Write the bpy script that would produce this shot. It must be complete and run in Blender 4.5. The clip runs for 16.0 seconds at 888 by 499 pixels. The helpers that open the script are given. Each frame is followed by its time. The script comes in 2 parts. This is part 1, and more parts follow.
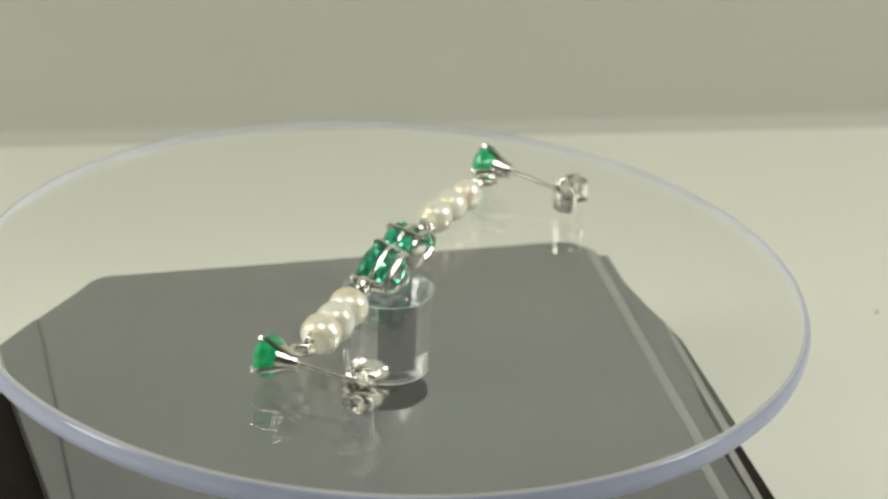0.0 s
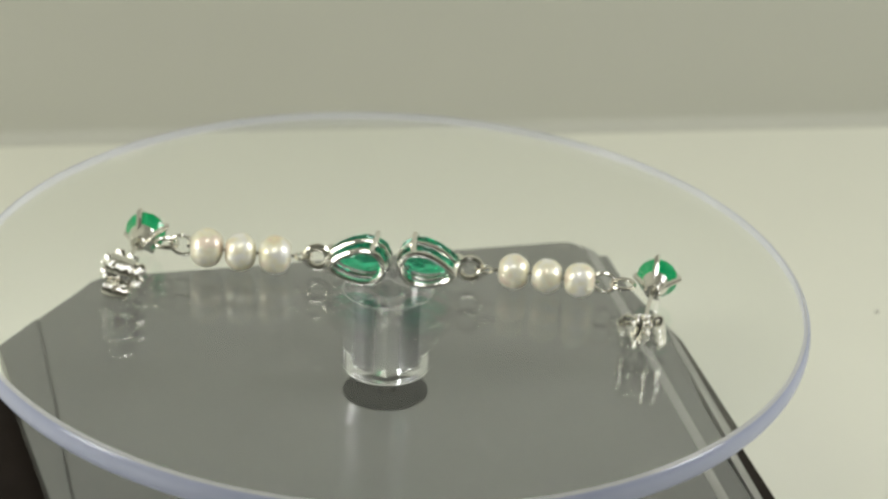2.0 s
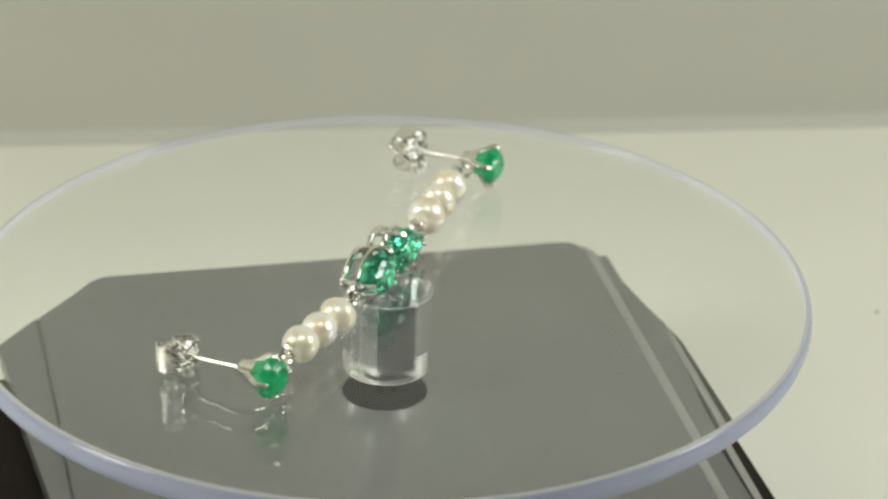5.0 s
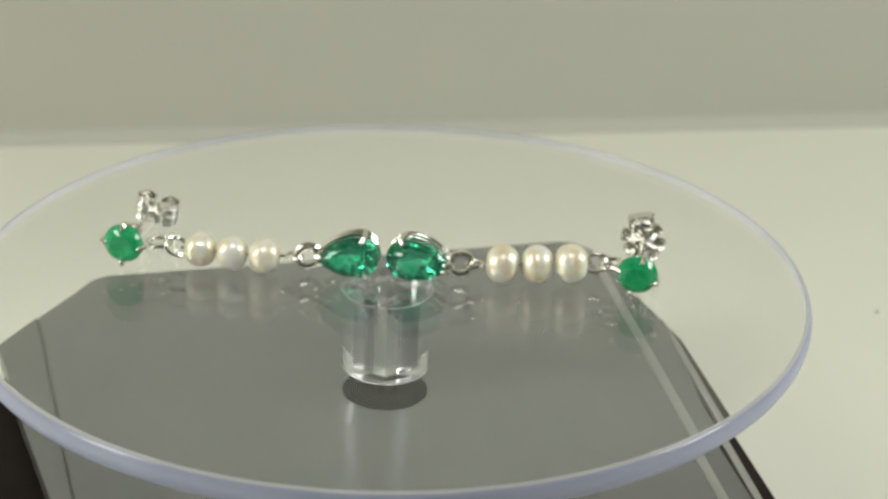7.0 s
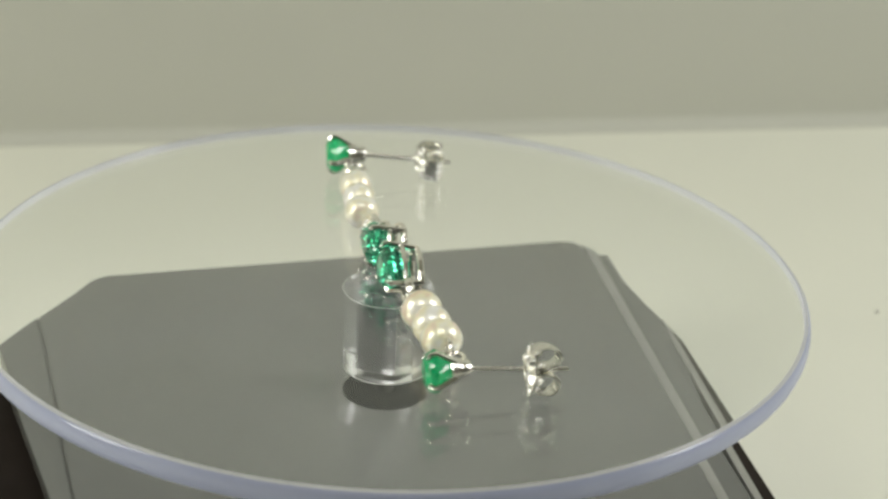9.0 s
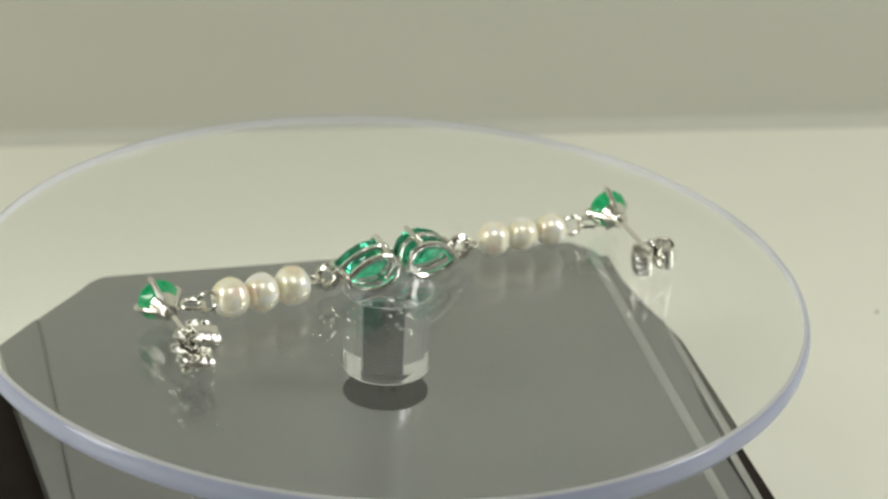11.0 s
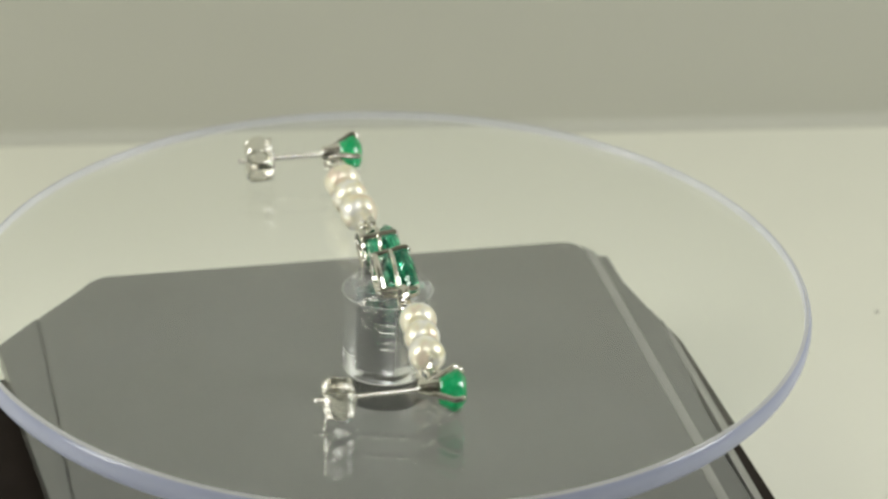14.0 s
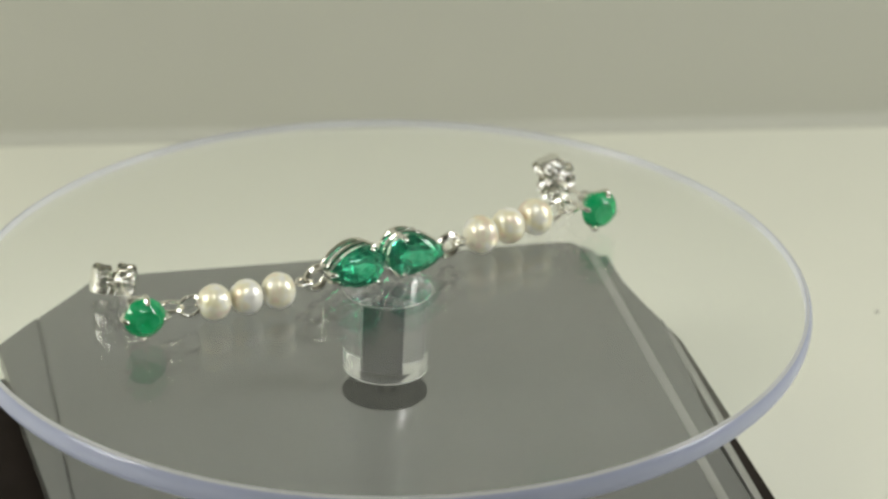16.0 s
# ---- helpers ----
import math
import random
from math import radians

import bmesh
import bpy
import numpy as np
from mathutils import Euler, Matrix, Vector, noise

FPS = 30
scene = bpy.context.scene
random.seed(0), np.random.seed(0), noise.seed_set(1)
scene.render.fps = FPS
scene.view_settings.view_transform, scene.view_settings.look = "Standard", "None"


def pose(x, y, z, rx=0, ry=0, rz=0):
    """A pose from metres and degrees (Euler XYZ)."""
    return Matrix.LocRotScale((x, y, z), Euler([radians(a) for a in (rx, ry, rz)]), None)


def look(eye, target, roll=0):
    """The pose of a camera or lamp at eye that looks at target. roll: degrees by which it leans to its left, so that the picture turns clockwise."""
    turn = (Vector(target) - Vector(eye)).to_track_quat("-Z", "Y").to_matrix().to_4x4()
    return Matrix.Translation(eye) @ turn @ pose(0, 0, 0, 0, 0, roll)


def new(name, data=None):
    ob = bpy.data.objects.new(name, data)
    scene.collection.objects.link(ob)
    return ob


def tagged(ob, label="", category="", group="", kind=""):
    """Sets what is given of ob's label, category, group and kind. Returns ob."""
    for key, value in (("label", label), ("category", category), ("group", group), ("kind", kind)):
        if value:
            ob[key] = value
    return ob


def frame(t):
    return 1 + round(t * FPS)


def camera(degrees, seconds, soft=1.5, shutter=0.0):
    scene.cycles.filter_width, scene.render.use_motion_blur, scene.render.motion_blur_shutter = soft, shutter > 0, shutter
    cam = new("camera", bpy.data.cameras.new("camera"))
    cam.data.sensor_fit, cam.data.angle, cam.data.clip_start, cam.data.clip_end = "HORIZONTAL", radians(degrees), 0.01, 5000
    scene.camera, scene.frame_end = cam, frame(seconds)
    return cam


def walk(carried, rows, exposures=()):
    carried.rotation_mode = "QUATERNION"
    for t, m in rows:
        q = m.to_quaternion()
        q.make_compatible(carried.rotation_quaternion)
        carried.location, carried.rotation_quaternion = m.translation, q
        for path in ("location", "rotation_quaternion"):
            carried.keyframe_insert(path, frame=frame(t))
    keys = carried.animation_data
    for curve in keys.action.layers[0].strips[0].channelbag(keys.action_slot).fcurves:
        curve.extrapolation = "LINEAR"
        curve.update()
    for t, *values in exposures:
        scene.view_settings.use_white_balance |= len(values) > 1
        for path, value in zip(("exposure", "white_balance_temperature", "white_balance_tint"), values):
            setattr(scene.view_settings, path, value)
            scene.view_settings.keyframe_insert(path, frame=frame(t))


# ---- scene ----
# A clear turntable disc turns on a grey motor box; a pair of drop earrings lies on it.
SPIN = 36.0          # degrees a second, clockwise from above

cam = camera(21.221, 16.0, soft=2.6, shutter=0.4)
EYE = Matrix.Translation((0, -0.26, 0.14352)) @ pose(0, 0, 0, 0, 0, -1.4694) @ pose(0, 0, 0, 90 - 25.755, 0, 0) @ pose(0, 0, 0, 0, 0, 2.3403)
cam.data.dof.use_dof = True
cam.data.dof.focus_distance, cam.data.dof.aperture_fstop = 0.275, 36.0
walk(cam, [(0, EYE), (16.0, EYE)], exposures=[(0, 0.0), (16.0, 0.0)])

# ---- light ----
world = bpy.data.worlds.new("world")
scene.world = world
world.use_nodes = True
world.node_tree.nodes["Background"].inputs[0].default_value = (0.9, 0.92, 0.85, 1)
world.node_tree.nodes["Background"].inputs[1].default_value = 0.10


def area_lamp(name, eye, target, size, power, colour):
    data = bpy.data.lights.new(name, "AREA")
    data.shape, data.size, data.size_y, data.energy, data.color = "RECTANGLE", size[0], size[1], power, colour
    lamp = new(name, data)
    lamp.matrix_world = look(eye, target)
    return lamp


area_lamp("side_strip_lamp", (-0.35, -0.11, 0.19), (0, 0.0, 0.01), (0.11, 0.22), 0.83, (0.99, 0.98, 0.91))
area_lamp("side_softbox", (0.36, -0.02, 0.23), (0, 0.0, 0.01), (0.12, 0.17), 0.86, (0.97, 0.98, 0.96))
area_lamp("overhead_softbox", (0.0, -0.24, 0.47), (0, 0.02, 0), (0.24, 0.12), 0.67, (0.97, 0.98, 0.96))


# ---- materials ----
def material(name):
    m = bpy.data.materials.new(name)
    m.use_nodes = True
    nt = m.node_tree
    return m, nt, nt.nodes["Principled BSDF"]


def add_noise(nt, scale, detail=4, rough=0.55):
    co = nt.nodes.new("ShaderNodeTexCoord")
    n = nt.nodes.new("ShaderNodeTexNoise")
    n.inputs["Scale"].default_value, n.inputs["Detail"].default_value, n.inputs["Roughness"].default_value = scale, detail, rough
    nt.links.new(co.outputs["Object"], n.inputs["Vector"])
    return n


def add_ramp(nt, src, stops):
    r = nt.nodes.new("ShaderNodeValToRGB")
    el = r.color_ramp.elements
    while len(el) < len(stops):
        el.new(0.5)
    for e, (p, c) in zip(el, stops):
        e.position, e.color = p, (*c, 1)
    nt.links.new(src, r.inputs[0])
    return r.outputs[0]


def add_bump(nt, bsdf, src, strength, dist):
    b = nt.nodes.new("ShaderNodeBump")
    b.inputs["Strength"].default_value, b.inputs["Distance"].default_value = strength, dist
    nt.links.new(src, b.inputs["Height"])
    nt.links.new(b.outputs[0], bsdf.inputs["Normal"])


def plain(name, a, b, scale, rough=(0.4, 0.5), bump=0.0, metallic=0.0, coat=0.0, spec=0.5, fine=9.0):
    """A surface whose colour wanders between a and b, with fine relief."""
    m, nt, p = material(name)
    n = add_noise(nt, scale)
    nt.links.new(add_ramp(nt, n.outputs[0], [(0.3, a), (0.7, b)]), p.inputs["Base Color"])
    r = add_noise(nt, scale * 2.3, 5)
    nt.links.new(add_ramp(nt, r.outputs[0], [(0.3, (rough[0],) * 3), (0.7, (rough[1],) * 3)]), p.inputs["Roughness"])
    p.inputs["Metallic"].default_value, p.inputs["Coat Weight"].default_value = metallic, coat
    p.inputs["Specular IOR Level"].default_value = spec
    if bump:
        add_bump(nt, p, add_noise(nt, scale * fine, 6).outputs[0], bump, 0.0003)
    return m


M_PAPER = plain("white_paper_sheet", (0.71, 0.71, 0.60), (0.75, 0.75, 0.64), 6, (0.6, 0.75), 0.08)
M_WALL = plain("grey_painted_wall", (0.475, 0.475, 0.402), (0.515, 0.515, 0.442), 5, (0.7, 0.85), 0.08)
M_ROOM = plain("room_paint", (0.66, 0.65, 0.60), (0.70, 0.69, 0.64), 2, (0.7, 0.9))
# darker copy of the room paint: dimness behind the camera put into the colour
M_ROOM_SHADED = plain("shaded_room_paint", (0.28, 0.275, 0.25), (0.34, 0.335, 0.30), 2, (0.7, 0.9))
M_LID = plain("glossy_grey_lid", (0.100, 0.102, 0.092), (0.114, 0.116, 0.105), 40, (0.18, 0.20), 0.0, spec=0.5)
M_TRIM = plain("satin_grey_trim", (0.20, 0.20, 0.178), (0.25, 0.25, 0.22), 60, (0.3, 0.4), 0.05)
# near-black brown that paints the motor box's shadow on the table
M_BASE_SHADOW = plain("dark_base_shadow", (0.010, 0.007, 0.005), (0.016, 0.011, 0.008), 30, (0.6, 0.75), 0.1, spec=0.15)
M_RUBBER = plain("black_hub", (0.006, 0.007, 0.008), (0.012, 0.012, 0.014), 200, (0.6, 0.7), 0.05, spec=0.0)
M_CRUMB = plain("pale_crumb", (0.34, 0.34, 0.30), (0.46, 0.45, 0.40), 2000, (0.7, 0.8))
M_STEEL = plain("dark_bar", (0.012, 0.012, 0.013), (0.02, 0.021, 0.022), 300, (0.3, 0.4), 0.05)
M_SILVER_SOFT = plain("bright_silver", (0.95, 0.94, 0.88), (0.98, 0.97, 0.92), 350, (0.05, 0.12), 0.5, metallic=1.0, fine=3.5)
M_SILVER = plain("polished_silver", (0.90, 0.88, 0.82), (0.96, 0.94, 0.88), 350, (0.04, 0.10), 0.3, metallic=1.0, fine=3.5)


def clear(name, tint, ior, rough, body=0.0, colour=(0.7, 0.74, 0.9)):
    m, nt, p = material(name)
    p.inputs["Base Color"].default_value = (*tint, 1)
    p.inputs["Transmission Weight"].default_value = 1 - body
    p.inputs["IOR"].default_value, p.inputs["Roughness"].default_value = ior, rough
    if body:
        p.inputs["Base Color"].default_value = (*colour, 1)
    return m


M_ACRYLIC = clear("clear_acrylic", (0.97, 0.985, 0.98), 1.49, 0.0)


def edge_material(name, low, high, passing, share):
    """Frosted plastic: part of the light scatters back, part passes through."""
    m, nt, p = material(name)
    n = add_noise(nt, 120)
    nt.links.new(add_ramp(nt, n.outputs[0], [(0.3, low), (0.7, high)]), p.inputs["Base Color"])
    p.inputs["Roughness"].default_value, p.inputs["IOR"].default_value = 0.10, 1.49
    through_light = nt.nodes.new("ShaderNodeBsdfTranslucent")
    through_light.inputs[0].default_value = (*passing, 1)
    mix = nt.nodes.new("ShaderNodeMixShader")
    mix.inputs[0].default_value = share
    nt.links.new(p.outputs[0], mix.inputs[1])
    nt.links.new(through_light.outputs[0], mix.inputs[2])
    nt.links.new(mix.outputs[0], nt.nodes["Material Output"].inputs[0])
    return m


M_EDGE = edge_material("lavender_acrylic_edge", (0.34, 0.365, 0.47), (0.39, 0.415, 0.52), (0.66, 0.68, 0.76), 0.3)
M_CUT = edge_material("frosted_clear_edge", (0.66, 0.66, 0.61), (0.70, 0.70, 0.65), (0.74, 0.74, 0.69), 0.5)
M_ROD = clear("clear_moulded_plastic", (1, 1, 1), 1.49, 0.0, 0.022, (0.94, 0.95, 0.96))


def gem(name, a, b, cloud):
    m, nt, p = material(name)
    n = add_noise(nt, 900, 3)
    nt.links.new(add_ramp(nt, n.outputs[0], [(0.35, a), (0.7, b)]), p.inputs["Base Color"])
    p.inputs["Transmission Weight"].default_value = 1 - cloud
    p.inputs["IOR"].default_value, p.inputs["Roughness"].default_value = 1.58, 0.02
    return m


M_EMERALD = gem("emerald", (0.03, 0.68, 0.38), (0.22, 0.94, 0.63), 0.05)
M_EMERALD_CLOUDY = gem("cloudy_emerald", (0.01, 0.64, 0.23), (0.08, 0.86, 0.38), 0.4)


def pearl_material():
    m, nt, p = material("cream_pearl")
    n = add_noise(nt, 260, 3)
    info = nt.nodes.new("ShaderNodeObjectInfo")
    mix = nt.nodes.new("ShaderNodeMath")
    mix.operation, mix.inputs[2].default_value = "MULTIPLY_ADD", 0.7
    mix.inputs[1].default_value = 0.35
    nt.links.new(info.outputs["Random"], mix.inputs[0])
    both = nt.nodes.new("ShaderNodeMath")
    both.operation = "MULTIPLY"
    nt.links.new(mix.outputs[0], both.inputs[0])
    nt.links.new(n.outputs[0], both.inputs[1])
    cream = add_ramp(nt, both.outputs[0], [(0.22, (0.97, 0.945, 0.84)), (0.42, (0.975, 0.96, 0.89)), (0.6, (0.95, 0.91, 0.70))])
    cloud = add_noise(nt, 420, 2)
    stain = add_ramp(nt, cloud.outputs[0], [(0.38, (1.0, 1.0, 1.0)), (0.52, (0.98, 0.95, 0.76)), (0.64, (0.92, 0.78, 0.66))])
    tint = nt.nodes.new("ShaderNodeMix")
    tint.data_type, tint.blend_type = "RGBA", "MULTIPLY"
    tint.inputs[0].default_value = 0.85
    nt.links.new(cream, tint.inputs[6])
    nt.links.new(stain, tint.inputs[7])
    nt.links.new(tint.outputs[2], p.inputs["Base Color"])
    p.inputs["Roughness"].default_value = 0.36
    p.inputs["Specular IOR Level"].default_value = 0.7
    p.inputs["Coat Weight"].default_value, p.inputs["Coat Roughness"].default_value = 0.4, 0.2
    p.inputs["Coat IOR"].default_value = 1.55
    p.inputs["Sheen Weight"].default_value, p.inputs["Sheen Roughness"].default_value = 0.2, 0.35
    p.inputs["Metallic"].default_value = 0.36
    add_bump(nt, p, add_noise(nt, 900, 2).outputs[0], 0.12, 0.0002)
    return m


M_PEARL = pearl_material()


# ---- mesh helpers (all bmesh coordinates in millimetres) ----
def thing(name, label, category, group="", kind=""):
    e = new(name)
    e.empty_display_size = 0.005
    return tagged(e, label, category, group, kind)


def part(name, bm, mat, parent, label="", smooth=True, shadow=True, recalc=True):
    bmesh.ops.scale(bm, vec=(0.001,) * 3, verts=bm.verts)
    if recalc:
        bmesh.ops.recalc_face_normals(bm, faces=bm.faces)
    me = bpy.data.meshes.new(name)
    for f in bm.faces:
        f.smooth = smooth
    bm.to_mesh(me)
    bm.free()
    me.materials.append(mat)
    if smooth:
        me.set_sharp_from_angle(angle=radians(40))
    ob = new(name, me)
    ob.parent = parent
    ob.visible_shadow = shadow
    return tagged(ob, label)


def revolve(bm, profile, n=96, closed=True):
    """Turns a profile of (r, z) about z; closed joins its last point to its first."""
    rings = []
    for r, z in profile:
        if r < 1e-6:
            rings.append([bm.verts.new((0, 0, z))])
        else:
            rings.append([bm.verts.new((r * math.cos(2 * math.pi * i / n), r * math.sin(2 * math.pi * i / n), z)) for i in range(n)])
    pairs = list(zip(rings, rings[1:])) + ([(rings[-1], rings[0])] if closed else [])
    for a, b in pairs:
        for i in range(n):
            j = (i + 1) % n
            if len(a) == 1 and len(b) == 1:
                continue
            if len(a) == 1:
                bm.faces.new((a[0], b[i], b[j]))
            elif len(b) == 1:
                bm.faces.new((a[i], a[j], b[0]))
            else:
                bm.faces.new((a[i], a[j], b[j], b[i]))
    return bm


def tube(bm, pts, r, n=8, loop=False):
    """A round wire of radius r (a number, or one for each point) along pts."""
    pts = [Vector(p) for p in pts]
    k = len(pts)
    radii = r if isinstance(r, (list, tuple)) else [r] * k
    rings, side = [], None
    for i, p in enumerate(pts):
        if loop:
            d = (pts[(i + 1) % k] - pts[i - 1]).normalized()
        else:
            d = (pts[min(i + 1, k - 1)] - pts[max(i - 1, 0)]).normalized()
        if side is None:
            side = d.orthogonal().normalized()
        side = (side - d * side.dot(d)).normalized()
        up = d.cross(side)
        rings.append([bm.verts.new(p + radii[i] * (math.cos(2 * math.pi * j / n) * side + math.sin(2 * math.pi * j / n) * up)) for j in range(n)])
    for i in range(k if loop else k - 1):
        a, b = rings[i], rings[(i + 1) % k]
        off = 0
        if loop and i == k - 1:
            off = min(range(n), key=lambda o: (a[0].co - b[o].co).length)
        for j in range(n):
            bm.faces.new((a[j], a[(j + 1) % n], b[(j + 1 + off) % n], b[(j + off) % n]))
    if not loop:
        bm.faces.new(list(reversed(rings[0])))
        bm.faces.new(rings[-1])
    return bm


def ring(c, ax, ay, r, w, bm=None, sx=1.0, steps=24):
    bm = bm or bmesh.new()
    pts = [Vector(c) + r * (sx * math.cos(2 * math.pi * i / steps) * Vector(ax) + math.sin(2 * math.pi * i / steps) * Vector(ay)) for i in range(steps)]
    return tube(bm, pts, w, 8, loop=True)


def bead(bm, c, r, n=10):
    bmesh.ops.create_icosphere(bm, subdivisions=2, radius=r, matrix=Matrix.Translation(c))
    return bm


def prism(bm, poly, z0, z1, bevel=0.0):
    """A plate with the outline poly between two heights, its upper rim bevelled."""
    low = [bm.verts.new((x, y, z0)) for x, y in poly]
    high = [bm.verts.new((x, y, z1)) for x, y in poly]
    k = len(poly)
    bm.faces.new(list(reversed(low)))
    top = bm.faces.new(high)
    for i in range(k):
        bm.faces.new((low[i], low[(i + 1) % k], high[(i + 1) % k], high[i]))
    if bevel:
        bmesh.ops.bevel(bm, geom=list(top.edges), offset=bevel, segments=3, profile=0.6, affect="EDGES")
    return bm


def rounded(poly, radii, n=6):
    """The polygon with each corner rounded by its radius."""
    out = []
    k = len(poly)
    for i, p in enumerate(poly):
        p, a, b = Vector(p), Vector(poly[i - 1]), Vector(poly[(i + 1) % k])
        r = radii[i]
        if r <= 0:
            out.append(tuple(p))
            continue
        s, e = p + (a - p).normalized() * r, p + (b - p).normalized() * r
        for j in range(n + 1):
            t = j / n
            out.append(tuple((1 - t) ** 2 * s + 2 * t * (1 - t) * p + t * t * e))
    return out


# ---- setting: table sheet that sweeps up into the wall, and the room round it ----
WALL_TURN = 7.8
TABLE_Z = -20.0
CRUMB = (74.7, 61.2)


def build_setting():
    bm = bmesh.new()
    # sheet from behind the camera to the wall
    prof = [(-900, TABLE_Z), (-300, TABLE_Z), (60, TABLE_Z), (122, TABLE_Z)]
    cols = [-900, -300, -100, 0, 100, 300, 900]
    grid = [[bm.verts.new((x, y, z)) for x in cols] for y, z in prof]
    for a, b in zip(grid, grid[1:]):
        for i in range(len(cols) - 1):
            bm.faces.new((a[i], a[i + 1], b[i + 1], b[i]))
    ext = bmesh.ops.extrude_face_region(bm, geom=list(bm.faces))
    for v in [g for g in ext["geom"] if isinstance(g, bmesh.types.BMVert)]:
        v.co.z -= 3
    sheet = part("table_top", bm, M_PAPER, None)
    sheet.matrix_world = pose(0, 0, 0, 0, 0, WALL_TURN)
    tagged(sheet, "off-white matt paper-covered table top", "table top", kind="structure")
    # back wall with a soft foot
    bm = bmesh.new()
    prof = [(122.0, TABLE_Z)]
    for i in range(1, 9):
        a = math.pi / 2 * i / 8
        prof.append((122.0 + 2.5 * math.sin(a), TABLE_Z + 2.5 - 2.5 * math.cos(a)))
    prof += [(124.5, 100), (124.5, 500), (124.5, 900), (134.0, 900), (134.0, TABLE_Z - 3), (122.0, TABLE_Z - 3)]
    a = [bm.verts.new((-900, y, z)) for y, z in prof]
    b = [bm.verts.new((900, y, z)) for y, z in prof]
    for i in range(len(prof)):
        j = (i + 1) % len(prof)
        bm.faces.new((a[i], b[i], b[j], a[j]))
    bm.faces.new(a)
    bm.faces.new(list(reversed(b)))
    wall = part("wall_north", bm, M_WALL, None)
    wall.matrix_world = pose(0, 0, 0, 0, 0, WALL_TURN)
    tagged(wall, "plain grey-green matt wall behind the table", "wall", kind="structure")
    # plain walls and ceiling that close the place
    for name, box in (("wall_west", (-912, -912, -23, -900, 134, 900)), ("wall_east", (900, -912, -23, 912, 134, 900)),
                      ("wall_south", (-900, -912, -23, 900, -900, 900)), ("ceiling", (-912, -912, 900, 912, 134, 912))):
        bm = bmesh.new()
        x0, y0, z0, x1, y1, z1 = box
        prism(bm, [(x0, y0), (x1, y0), (x1, y1), (x0, y1)], z0, z1)
        # the unseen south wall takes the shaded copy, so metal mirrors a dim room
        ob = part(name, bm, M_ROOM_SHADED if name == "wall_south" else M_ROOM, None)
        ob.matrix_world = pose(0, 0, 0, 0, 0, WALL_TURN)
        tagged(ob, "plain grey painted room surface", "ceiling" if name == "ceiling" else "wall", kind="structure")


def build_crumb():
    bm = bmesh.new()
    bmesh.ops.create_icosphere(bm, subdivisions=2, radius=0.35)
    for v in bm.verts:
        v.co = v.co * (1 + 0.3 * noise.noise(v.co * 3)) * 1.0
        v.co.z *= 0.5
    ob = part("crumb", bm, M_CRUMB, None)
    ob.location = (CRUMB[0] / 1000, CRUMB[1] / 1000, (TABLE_Z + 0.15) / 1000)
    tagged(ob, "tiny grey crumb lying on the white table", "crumb")


# ---- the motor box under the disc ----
BOX_TURN = 12.0
LID_Z = -3.4


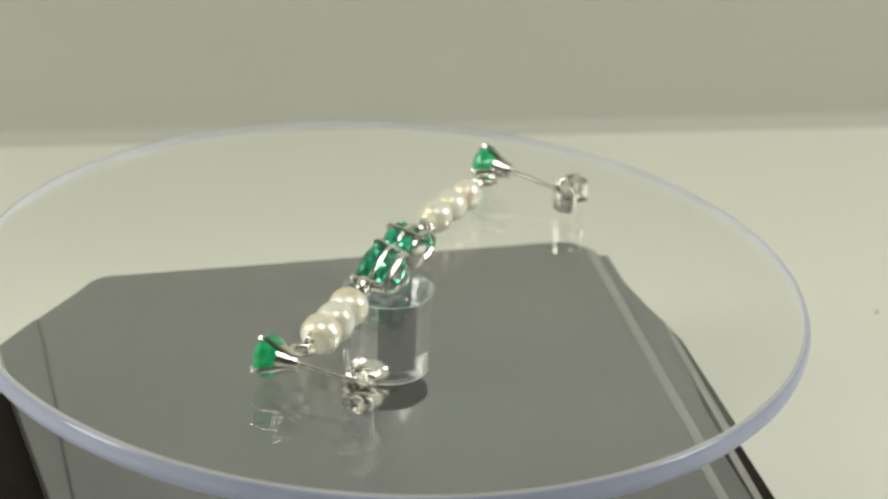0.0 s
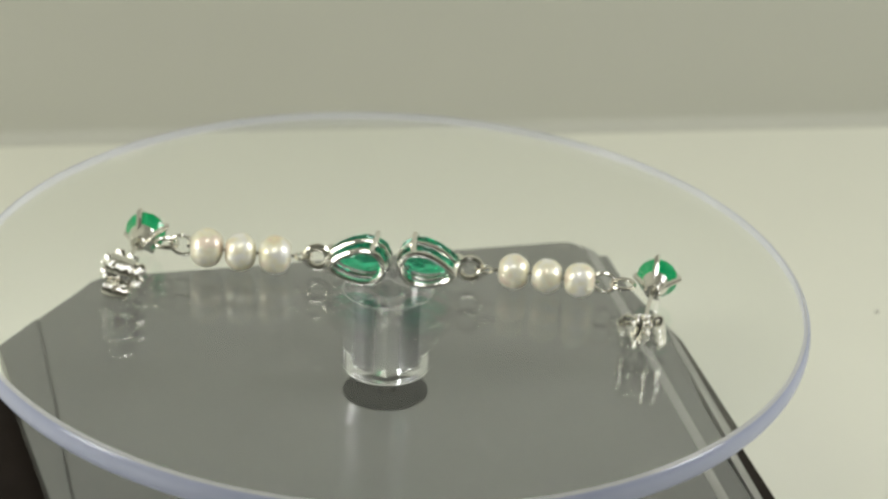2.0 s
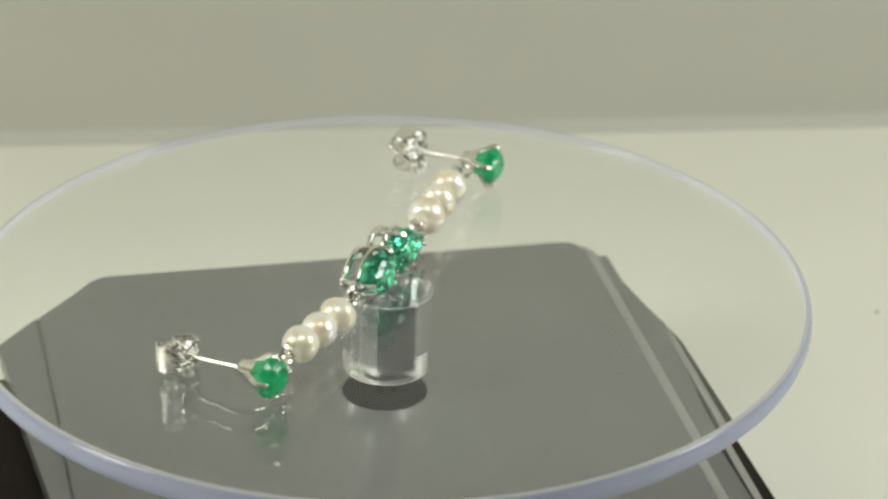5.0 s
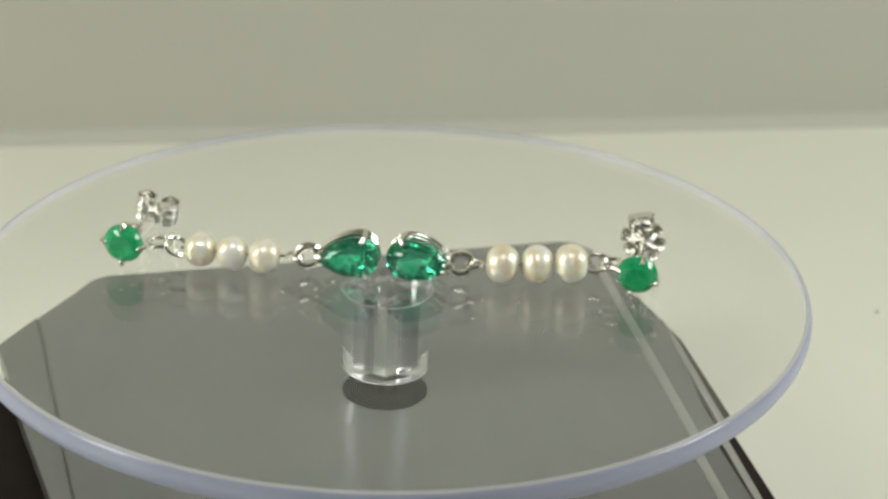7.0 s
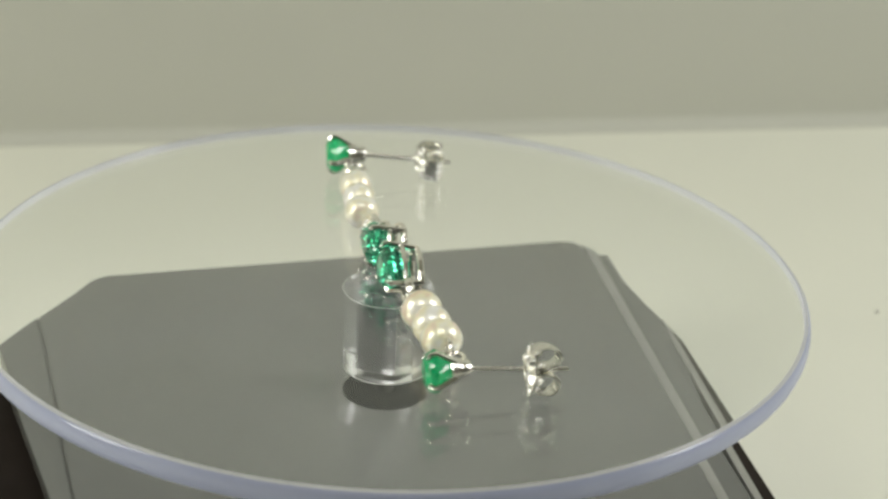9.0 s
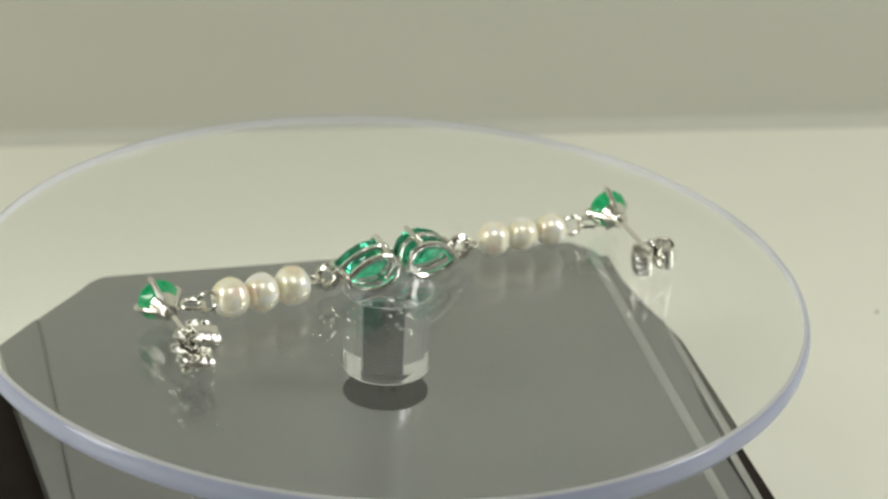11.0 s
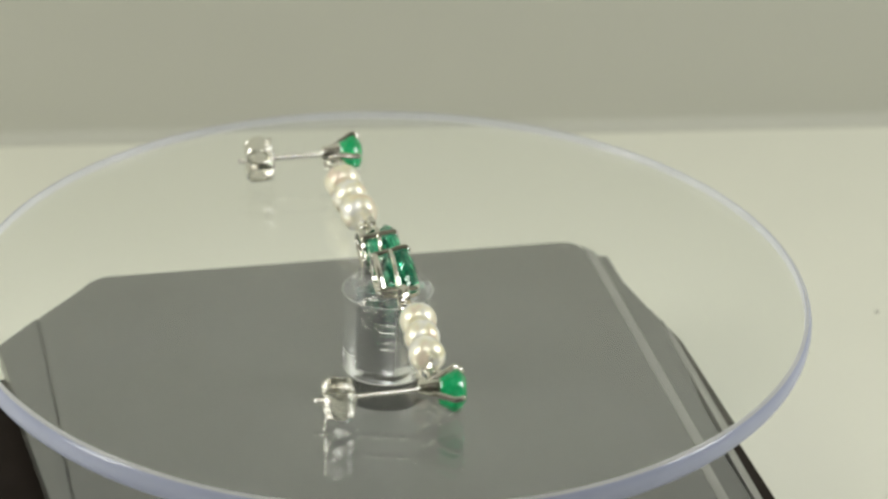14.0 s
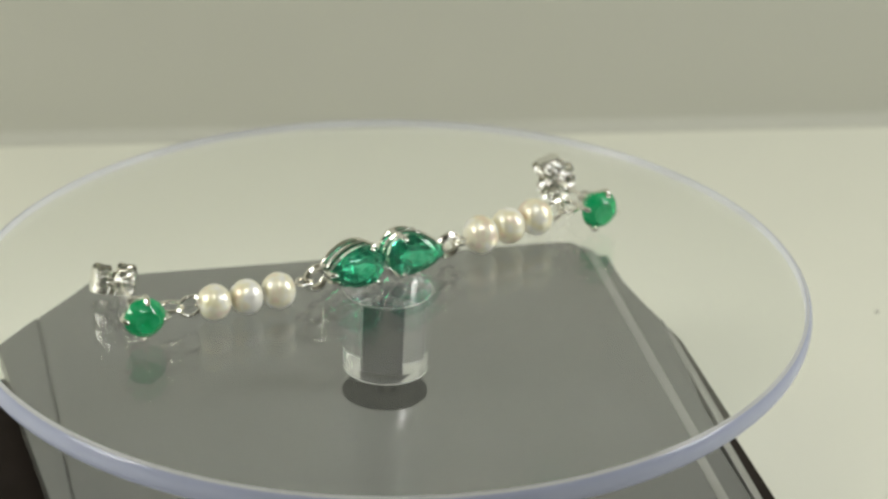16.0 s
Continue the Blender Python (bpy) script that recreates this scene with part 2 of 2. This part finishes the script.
def build_box():
    box = thing("motor_box", "grey glossy turntable motor box with light trim and a cut corner", "turntable base")
    box.matrix_world = pose(0, 0, 0, 0, 0, BOX_TURN)
    front = -62
    # glossy lid
    bm = bmesh.new()
    lid = rounded([(-38.6, front), (33.6, front), (35.75, 38.3), (-32.4, 36.4), (-41.2, 25.6)], [2, 2, 3, 1.5, 0.1])
    prism(bm, lid, LID_Z - 2.0, LID_Z, 0.25)
    part("lid", bm, M_LID, box, "glossy mid-grey lid")
    # left shoulder beyond the seam
    bm = bmesh.new()
    prism(bm, rounded([(-39.7, front), (-38.85, front), (-41.45, 25.7), (-46.9, 18.6), (-42.1, -22.0)], [0.3, 0, 0.1, 0.8, 0]), LID_Z - 2.0, LID_Z - 0.05, 0.2)
    part("side_strip", bm, M_LID, box, "glossy grey strip beside the lid")
    # right edge: two light strips with a groove between them
    bm = bmesh.new()
    prism(bm, [(33.8, front), (35.2, front), (37.3, 35.2), (35.95, 37.1)], LID_Z - 2.0, LID_Z - 0.25, 0.15)
    part("trim_strip", bm, M_TRIM, box, "light satin trim strip")
    bm = bmesh.new()
    prism(bm, [(35.4, front), (38.0, front), (38.8, -10.0), (40.9, 9.0), (40.4, 13.0), (37.9, 31.6), (37.4, 34.8)], LID_Z - 2.0, LID_Z - 0.45, 0.15)
    part("side_strip", bm, M_LID, box, "glossy grey strip beside the lid")
    bm = bmesh.new()
    prism(bm, [(38.1, front), (39.1, front), (40.9, 7.0), (40.6, 14.0), (39.9, 5.0)], LID_Z - 2.8, LID_Z - 0.36, 0.1)
    part("trim_strip", bm, M_TRIM, box, "light satin trim strip")
    bm = bmesh.new()
    prism(bm, [(-39.2, front + 1), (38.6, front + 1), (38.6, 33.6), (-33.4, 36.0), (-45.2, 20.2), (-41.7, -22.0)], -9.0, LID_Z - 0.3)
    part("casing", bm, M_LID, box)
    # dark base spread beyond the casing, in place of the box's cast shadow
    bm = bmesh.new()
    prism(bm, [(-62, -64), (45.0, -64), (44.8, 17.0), (43.2, 27.0), (40.6, 35.5), (-46, 20.4), (-62, 12)], TABLE_Z, -9.0, 0.4)
    part("shadow_base", bm, M_BASE_SHADOW, box, "dark brown base, widened to stand in for the shadow on the table")
    bm = bmesh.new()
    revolve(bm, [(0, LID_Z - 0.2), (5.3, LID_Z - 0.2), (5.35, LID_Z + 0.05), (5.2, LID_Z + 0.15), (0, LID_Z + 0.15)], 64, False)
    part("shaft_hub", bm, M_RUBBER, box, "round black hub in the lid")
    bm = bmesh.new()
    revolve(bm, [(0, LID_Z), (1.2, LID_Z), (1.2, -0.3), (0, -0.3)], 24, False)
    part("shaft", bm, M_RUBBER, box, "short black drive shaft")


# ---- the disc ----
DISC_R, DISC_Z, DISC_T = 51.65, 13.85, 2.9
LEAN = (-0.0209, -0.0101)     # slope of the disc along the turning x and y


def disc_top(x, y):
    return DISC_Z + LEAN[0] * x + LEAN[1] * y


def build_disc():
    disc = thing("turntable_disc", "clear round acrylic turntable disc with a lavender rounded edge", "turntable")
    # sheet with its rounded edge
    r = DISC_R - 0.85
    prof = [(0, -DISC_T), (25, -DISC_T), (r - 0.04, -DISC_T), (r, -DISC_T + 0.04), (r, -0.04), (r - 0.04, 0), (25, 0), (0, 0)]
    bm = bmesh.new()
    revolve(bm, prof, 192, False)
    for f in bm.faces:
        f.material_index = 1 if f.calc_center_median().xy.length > r - 0.03 else 0
    for v in bm.verts:
        v.co.z += disc_top(v.co.x, v.co.y)
    sheet = part("sheet", bm, M_ACRYLIC, disc, "clear acrylic sheet", shadow=False)
    sheet.data.materials.append(M_CUT)
    # rounded lavender band round the edge
    bm = bmesh.new()
    h = DISC_T / 2
    prof = [(r + 0.05 + 0.80 * math.cos(a) ** 0.9, -h + (h - 0.02) * math.sin(a)) for a in (math.radians(-89 + 178 * i / 14) for i in range(15))]
    inner = [(r + 0.03, -0.1), (r + 0.03, -DISC_T + 0.1)]
    rings = [[bm.verts.new((x * math.cos(t), x * math.sin(t), z)) for x, z in prof + inner] for t in (2 * math.pi * k / 192 for k in range(192))]
    for k in range(192):
        one, two = rings[k], rings[(k + 1) % 192]
        for i in range(len(one)):
            j = (i + 1) % len(one)
            bm.faces.new((one[i], two[i], two[j], one[j])).material_index = 1 if i in (12, 13) else 0
    for v in bm.verts:
        v.co.z += disc_top(v.co.x, v.co.y)
    band = part("edge_band", bm, M_EDGE, disc, "translucent lavender band round the edge", shadow=False)
    band.data.materials.append(M_CUT)
    # spindle under the middle
    bm = bmesh.new()
    top = DISC_Z - DISC_T - 0.15
    revolve(bm, [(0, 0.1), (5.2, 0.1), (5.32, 0.22), (5.35, 4), (5.5, 9), (5.62, top - 0.12), (5.5, top), (0, top)], 96, False)
    bmesh.ops.recalc_face_normals(bm, faces=bm.faces)
    # square socket inside the clear rod
    turn = Matrix.Rotation(radians(27), 3, "Z")
    low, high = ([bm.verts.new(turn @ Vector((x, y, z))) for x, y in ((-2.1, -2.1), (2.1, -2.1), (2.1, 2.1), (-2.1, 2.1))] for z in (0.45, top - 0.3))
    bm.faces.new(low)
    bm.faces.new(list(reversed(high)))
    for i in range(4):
        j = (i + 1) % 4
        bm.faces.new((low[j], low[i], high[i], high[j]))
    rod = part("spindle", bm, M_ROD, disc, "clear moulded plastic spindle with a square socket", shadow=False, recalc=False)
    bm = bmesh.new()
    prism(bm, [(-1.95, -1.95), (1.95, -1.95), (1.95, 1.95), (-1.95, 1.95)], 0.6, top - 0.5)
    bmesh.ops.bevel(bm, geom=[e for e in bm.edges if abs(e.verts[0].co.z - e.verts[1].co.z) > 1], offset=0.06, segments=1, affect="EDGES")
    bmesh.ops.rotate(bm, verts=bm.verts, matrix=turn)
    part("square_bar", bm, M_STEEL, rod, "dark square drive bar", smooth=False)
    # thin pale rings added to paint the bright lines on the rod's edges
    for height, radius, wire in ((0.16, 5.26, 0.07), (top - 0.06, 5.57, 0.035)):
        part("rim", ring((0, 0, height), (1, 0, 0), (0, 1, 0), radius, wire, steps=96), M_CUT, rod, "pale ring drawing the bright edge line of the rod")
    return disc


# ---- the earrings ----
FRONT = Vector((-0.90, 0.43, 0.0)).normalized()      # the way the stones face
UP = Vector((0, 0, 1))


def basis(origin, along, front):
    """Stone space: x along, z to the front."""
    z = Vector(front).normalized()
    x = Vector(along)
    x = (x - z * x.dot(z)).normalized()
    y = z.cross(x)
    return Matrix.Translation(origin) @ Matrix((x, y, z)).transposed().to_4x4()


def pear(a, length, width):
    """Outline of a pear: the tip at +x."""
    c = math.cos(a)
    x = length / 2 * c
    k = (1 - c) / 2
    y = width / 2 * math.sin(a) * (0.55 + 0.60 * k ** 0.8)
    return x, y


def stone(bm, outline, depth, crown, n, m):
    """A cut stone with table, crown, girdle and pavilion."""
    levels = [(0.0, crown), (0.58, crown), (0.84, crown * 0.62), (1.0, 0.12), (1.0, -0.12), (0.72, -depth * 0.45), (0.38, -depth * 0.85), (0.0, -depth)]
    rings = []
    for k, (s, z) in enumerate(levels):
        if s == 0:
            rings.append([bm.verts.new(m @ Vector((0, 0, z)))])
            continue
        off = 0.5 if k in (2, 5) else 0.0
        row = []
        for i in range(n):
            x, y = outline(2 * math.pi * (i + off) / n)
            row.append(bm.verts.new(m @ Vector((x * s, y * s, z))))
        rings.append(row)
    for a, b in zip(rings, rings[1:]):
        for i in range(n):
            j = (i + 1) % n
            if len(a) == 1:
                bm.faces.new((a[0], b[i], b[j]))
            elif len(b) == 1:
                bm.faces.new((a[j], a[i], b[0]))
            else:
                bm.faces.new((a[i], b[i], b[j]))
                bm.faces.new((a[i], b[j], a[j]))
    return bm


def arc(c, ax, ay, r, a0, a1, n):
    return [Vector(c) + r * (math.cos(a0 + (a1 - a0) * i / n) * Vector(ax) + math.sin(a0 + (a1 - a0) * i / n) * Vector(ay)) for i in range(n + 1)]


def pearl(c, r, along, squash, seed):
    bm = bmesh.new()
    bmesh.ops.create_icosphere(bm, subdivisions=4, radius=1.0)
    m = basis(c, along, UP)
    for v in bm.verts:
        p = v.co.copy()
        wob = 1 + 0.05 * noise.noise(p * 1.3 + Vector((seed * 7.1, seed, 0))) + 0.02 * noise.noise(p * 3 + Vector((seed, 0, seed)))
        dip = 1 - 0.10 * max(0, abs(p.x) - 0.8) / 0.2
        v.co = m @ Vector((p.x * r * squash * dip, p.y * r * wob, p.z * r * wob))
    return bm


def clutch(m, size):
    """A butterfly back: scalloped plate and two curled loops; z of m points along the post towards the stone."""
    bm = bmesh.new()
    n = 96
    sides = []
    for z in (-0.12, 0.12):
        rows = [[bm.verts.new(m @ Vector((0, 0, z)))]]
        for share in (0.2, 0.36, 0.5, 0.62, 0.74, 0.86, 0.94, 1.0):
            row = []
            for i in range(n):
                a = 2 * math.pi * i / n
                wave = 8 * a + 0.4 * math.sin(2 * a)
                notch = max(0.0, math.cos(wave)) ** 4
                pit = max(0.0, -math.cos(wave)) * math.exp(-((share - 0.72) / 0.17) ** 2)
                rib = max(0.0, math.cos(wave)) ** 2 * math.exp(-((share - 0.45) / 0.25) ** 2)
                s = share * size * (1 - 0.34 * share ** 6 * notch)
                lift = 0.50 * math.sin(2.6 * share) + 0.95 * pit - 0.45 * rib + 0.10 * share * math.cos(3 * a + 1)
                row.append(bm.verts.new(m @ Vector((3.0 * s * math.cos(a), 2.8 * s * math.sin(a), z + lift))))
            rows.append(row)
        for i in range(n):
            j = (i + 1) % n
            bm.faces.new((rows[0][0], rows[1][i], rows[1][j]))
            for a, b in zip(rows[1:], rows[2:]):
                bm.faces.new((a[i], b[i], b[j], a[j]))
        sides.append(rows[-1])
    for i in range(n):
        j = (i + 1) % n
        bm.faces.new((sides[0][i], sides[0][j], sides[1][j], sides[1][i]))
    # two rolled strips, one on each side of the post, open at their ends
    steps, span = 44, [-1 + k / 8 for k in range(17)]
    for s in (-1, 1):
        outer, inner = [], []
        for i in range(steps + 1):
            a = math.radians(-90 + 385 * i / steps)
            r = 1.0 - 0.14 * i / steps
            wide = 1.45 + 0.10 * math.cos(i * 0.6 + s)
            for rows, thick in ((outer, 0.0), (inner, 0.11)):
                row = []
                for k in span:
                    groove = max(0.0, math.cos(9.0 * k + 0.5 * s)) ** 3 * max(0.0, math.sin(i * 0.5))
                    rr = r * (1 - 0.07 * k * k) - 0.10 * groove - thick
                    row.append(bm.verts.new(m @ Vector((s * (1.5 + 1.42 * rr * math.cos(a)), wide * k, 1.95 + 1.85 * rr * math.sin(a)))))
                rows.append(row)
        for i in range(steps):
            for k in range(len(span) - 1):
                bm.faces.new((outer[i][k], outer[i][k + 1], outer[i + 1][k + 1], outer[i + 1][k]))
                bm.faces.new((inner[i][k + 1], inner[i][k], inner[i + 1][k], inner[i + 1][k + 1]))
            for k in (0, len(span) - 1):
                bm.faces.new((outer[i][k], outer[i + 1][k], inner[i + 1][k], inner[i][k]))
        for i in (0, steps):
            for k in range(len(span) - 1):
                bm.faces.new((outer[i][k], outer[i][k + 1], inner[i][k + 1], inner[i][k]))
    return bm


def build_earring(label, spec):
    e = thing("drop_earring", label, "earring", "pair of drop earrings")
    pc, tip, size = Vector(spec["pear"]), Vector(spec["tip"]).normalized(), spec["size"]
    face = (FRONT + UP * spec["tilt"]).normalized()
    m = basis(pc, tip, face)
    L, W = size
    outline = lambda a: pear(a, L, W)
    part("pear_stone", stone(bmesh.new(), outline, 2.6, 1.2, 14, m), M_EMERALD, e, "faceted green pear-cut emerald", smooth=False)
    # basket: two loops behind the stone, uprights and claws
    basket = part("pear_basket", tube(bmesh.new(), [m @ Vector((0.95 * x, 0.95 * y, -1.35)) for x, y in (pear(2 * math.pi * i / 28, L, W) for i in range(28))], 0.30, 8, True), M_SILVER, e, "polished silver basket")
    part("base_loop", tube(bmesh.new(), [m @ Vector((0.84 * x, 0.84 * y, -3.3)) for x, y in (pear(2 * math.pi * i / 28, L, W) for i in range(28))], 0.40, 8, True), M_SILVER, basket)
    for a in (0.30, -0.30, 2.2, -2.2):
        x, y = pear(a, L, W)
        pts = [m @ Vector((0.84 * x, 0.84 * y, -3.5)), m @ Vector((0.95 * x, 0.95 * y, -1.4)), m @ Vector((1.02 * x, 1.02 * y, 0.1)), m @ Vector((1.0 * x, 1.0 * y, 0.65)), m @ Vector((0.90 * x, 0.90 * y, 0.9))]
        bm = tube(bmesh.new(), pts, [0.42, 0.38, 0.36, 0.38, 0.32], 8)
        bead(bm, pts[-1], 0.30)
        part("claw", bm, M_SILVER, basket)
    # link between stone and pearls
    p3, p2, p1 = (Vector(p) for p in spec["pearls"])
    head = Vector(spec["stud"])
    t3 = m @ Vector((L / 2 + 0.1, 0, -1.2))
    way = (p3 - t3).normalized()
    part("jump_ring", ring(t3 + way * 1.2, way, UP, 1.35, 0.50), M_SILVER, e, "silver jump ring")
    eye3 = t3 + way * 2.9
    part("eye_loop", ring(eye3, way, way.cross(UP).normalized(), 0.95, 0.22), M_SILVER, e, "silver wire eye")
    part("head_pin", tube(bmesh.new(), [eye3 + way * 0.8, p3, p2, p1, p1 + (p1 - p2).normalized() * 2.4], 0.24), M_SILVER, e, "silver wire through the pearls")
    for k, (p, r, q) in enumerate(zip((p3, p2, p1), spec["radii"], spec["squash"])):
        part("pearl", pearl(p, r, p1 - p3, q, spec["seed"] + k), M_PEARL, e, "creamy white freshwater pearl")
    out = (p1 - p2).normalized()
    eye1 = p1 + out * 3.0
    part("eye_loop", ring(eye1, out, UP, 1.25, 0.24, sx=1.1), M_SILVER, e, "silver wire eye")
    # stud
    back = Vector(spec["post"]).normalized()
    sm = basis(head, UP + FRONT * 0.01, -back)
    part("jump_ring", ring(eye1 * 0.62 + head * 0.38 + back * 1.0, out, back, 1.35, 0.28), M_SILVER, e, "silver jump ring")
    R = spec["round"]
    rnd = lambda a: (R * math.cos(a), R * math.sin(a))
    part("round_stone", stone(bmesh.new(), rnd, 3.0, 1.25, 16, sm), M_EMERALD_CLOUDY, e, "cloudy green round-cut emerald", smooth=False)
    cup = part("stud_cup", ring(sm @ Vector((0, 0, -2.5)), sm.col[0].xyz, sm.col[1].xyz, 0.85, 0.35), M_SILVER, e, "silver stud cup")
    bm = bmesh.new()
    revolve(bm, [(0, -4.0), (0.9, -4.0), (1.05, -3.8), (1.1, -3.0), (1.4, -2.5), (R * 0.60, -2.0), (R * 0.66, -1.7), (R * 0.60, -1.7), (R * 0.54, -2.0), (1.1, -2.5), (0, -2.6)], 32, False)
    for v in bm.verts:
        v.co = sm @ v.co
    part("collet", bm, M_SILVER, cup)
    for k in range(4):
        a = math.pi / 4 + spec["claw_turn"] + k * math.pi / 2
        d = Vector((math.cos(a), math.sin(a), 0))
        pts = [sm @ (d * 0.8 + Vector((0, 0, -2.7))), sm @ (d * R * 0.72 + Vector((0, 0, -1.2))), sm @ (d * R * 1.07 + Vector((0, 0, 0))), sm @ (d * R * 1.03 + Vector((0, 0, 0.55))), sm @ (d * R * 0.88 + Vector((0, 0, 0.8)))]
        bm = tube(bmesh.new(), pts, [0.44, 0.38, 0.35, 0.34, 0.30], 8)
        bead(bm, pts[-1], 0.3)
        part("claw", bm, M_SILVER, cup)
    end = Vector(spec["clutch"])
    pd = (end - (sm @ Vector((0, 0, -3.6)))).normalized()
    part("post", tube(bmesh.new(), [sm @ Vector((0, 0, -3.6)), end, end + pd * (4.6 if spec.get("flip") else 1.7)], 0.28, 10), M_SILVER, e, "thin silver ear post")
    cm = basis(end, spec["curl"], pd if spec.get("flip") else -pd)
    part("butterfly_clutch", clutch(cm, spec["plate"]), M_SILVER_SOFT, e, "silver butterfly clutch with curled loops", smooth=True)
    return e


EARRINGS = (
    ("silver drop earring with emeralds and three cream pearls, stud tipped back", dict(
        pear=(-2.0, -3.0, 16.75), tip=(-0.37, -0.93, -0.10), size=(7.8, 5.7), tilt=0.10,
        pearls=((-4.6, -13.1, 16.5), (-6.0, -17.1, 16.7), (-7.5, -20.95, 17.0)), radii=(2.42, 2.34, 2.42), squash=(0.92, 0.90, 0.92), seed=1,
        stud=(-13.1, -27.3, 17.4), round=2.5, post=(0.88, -0.44, 0.03), clutch=(-3.7, -32.0, 17.1), flip=True, plate=1.0, curl=(0.15, 0.2, 1.0), claw_turn=0.5)),
    ("silver drop earring with emeralds and three cream pearls, lying flat", dict(
        pear=(1.1, 4.9, 16.75), tip=(0.37, 0.93, -0.13), size=(7.6, 5.7), tilt=0.10,
        pearls=((5.8, 14.15, 15.9), (7.8, 17.7, 15.8), (9.75, 21.25, 15.8)), radii=(2.2, 2.1, 2.15), squash=(0.95, 0.98, 0.98), seed=5,
        stud=(12.6, 30.2, 16.35), round=2.5, post=(0.85, -0.52, 0.0), clutch=(21.9, 24.6, 15.6), flip=True, plate=0.55, curl=(0.5, 0.86, 0.15), claw_turn=-0.85)),
)


# ---- build ----
build_setting()
build_crumb()
build_box()
turning = [build_disc()] + [build_earring(label, spec) for label, spec in EARRINGS]


def motions():
    rows = [(k * 0.25, pose(0, 0, 0, 0, 0, -SPIN * k * 0.25)) for k in range(65)]
    for ob in turning:
        walk(ob, rows)


motions()
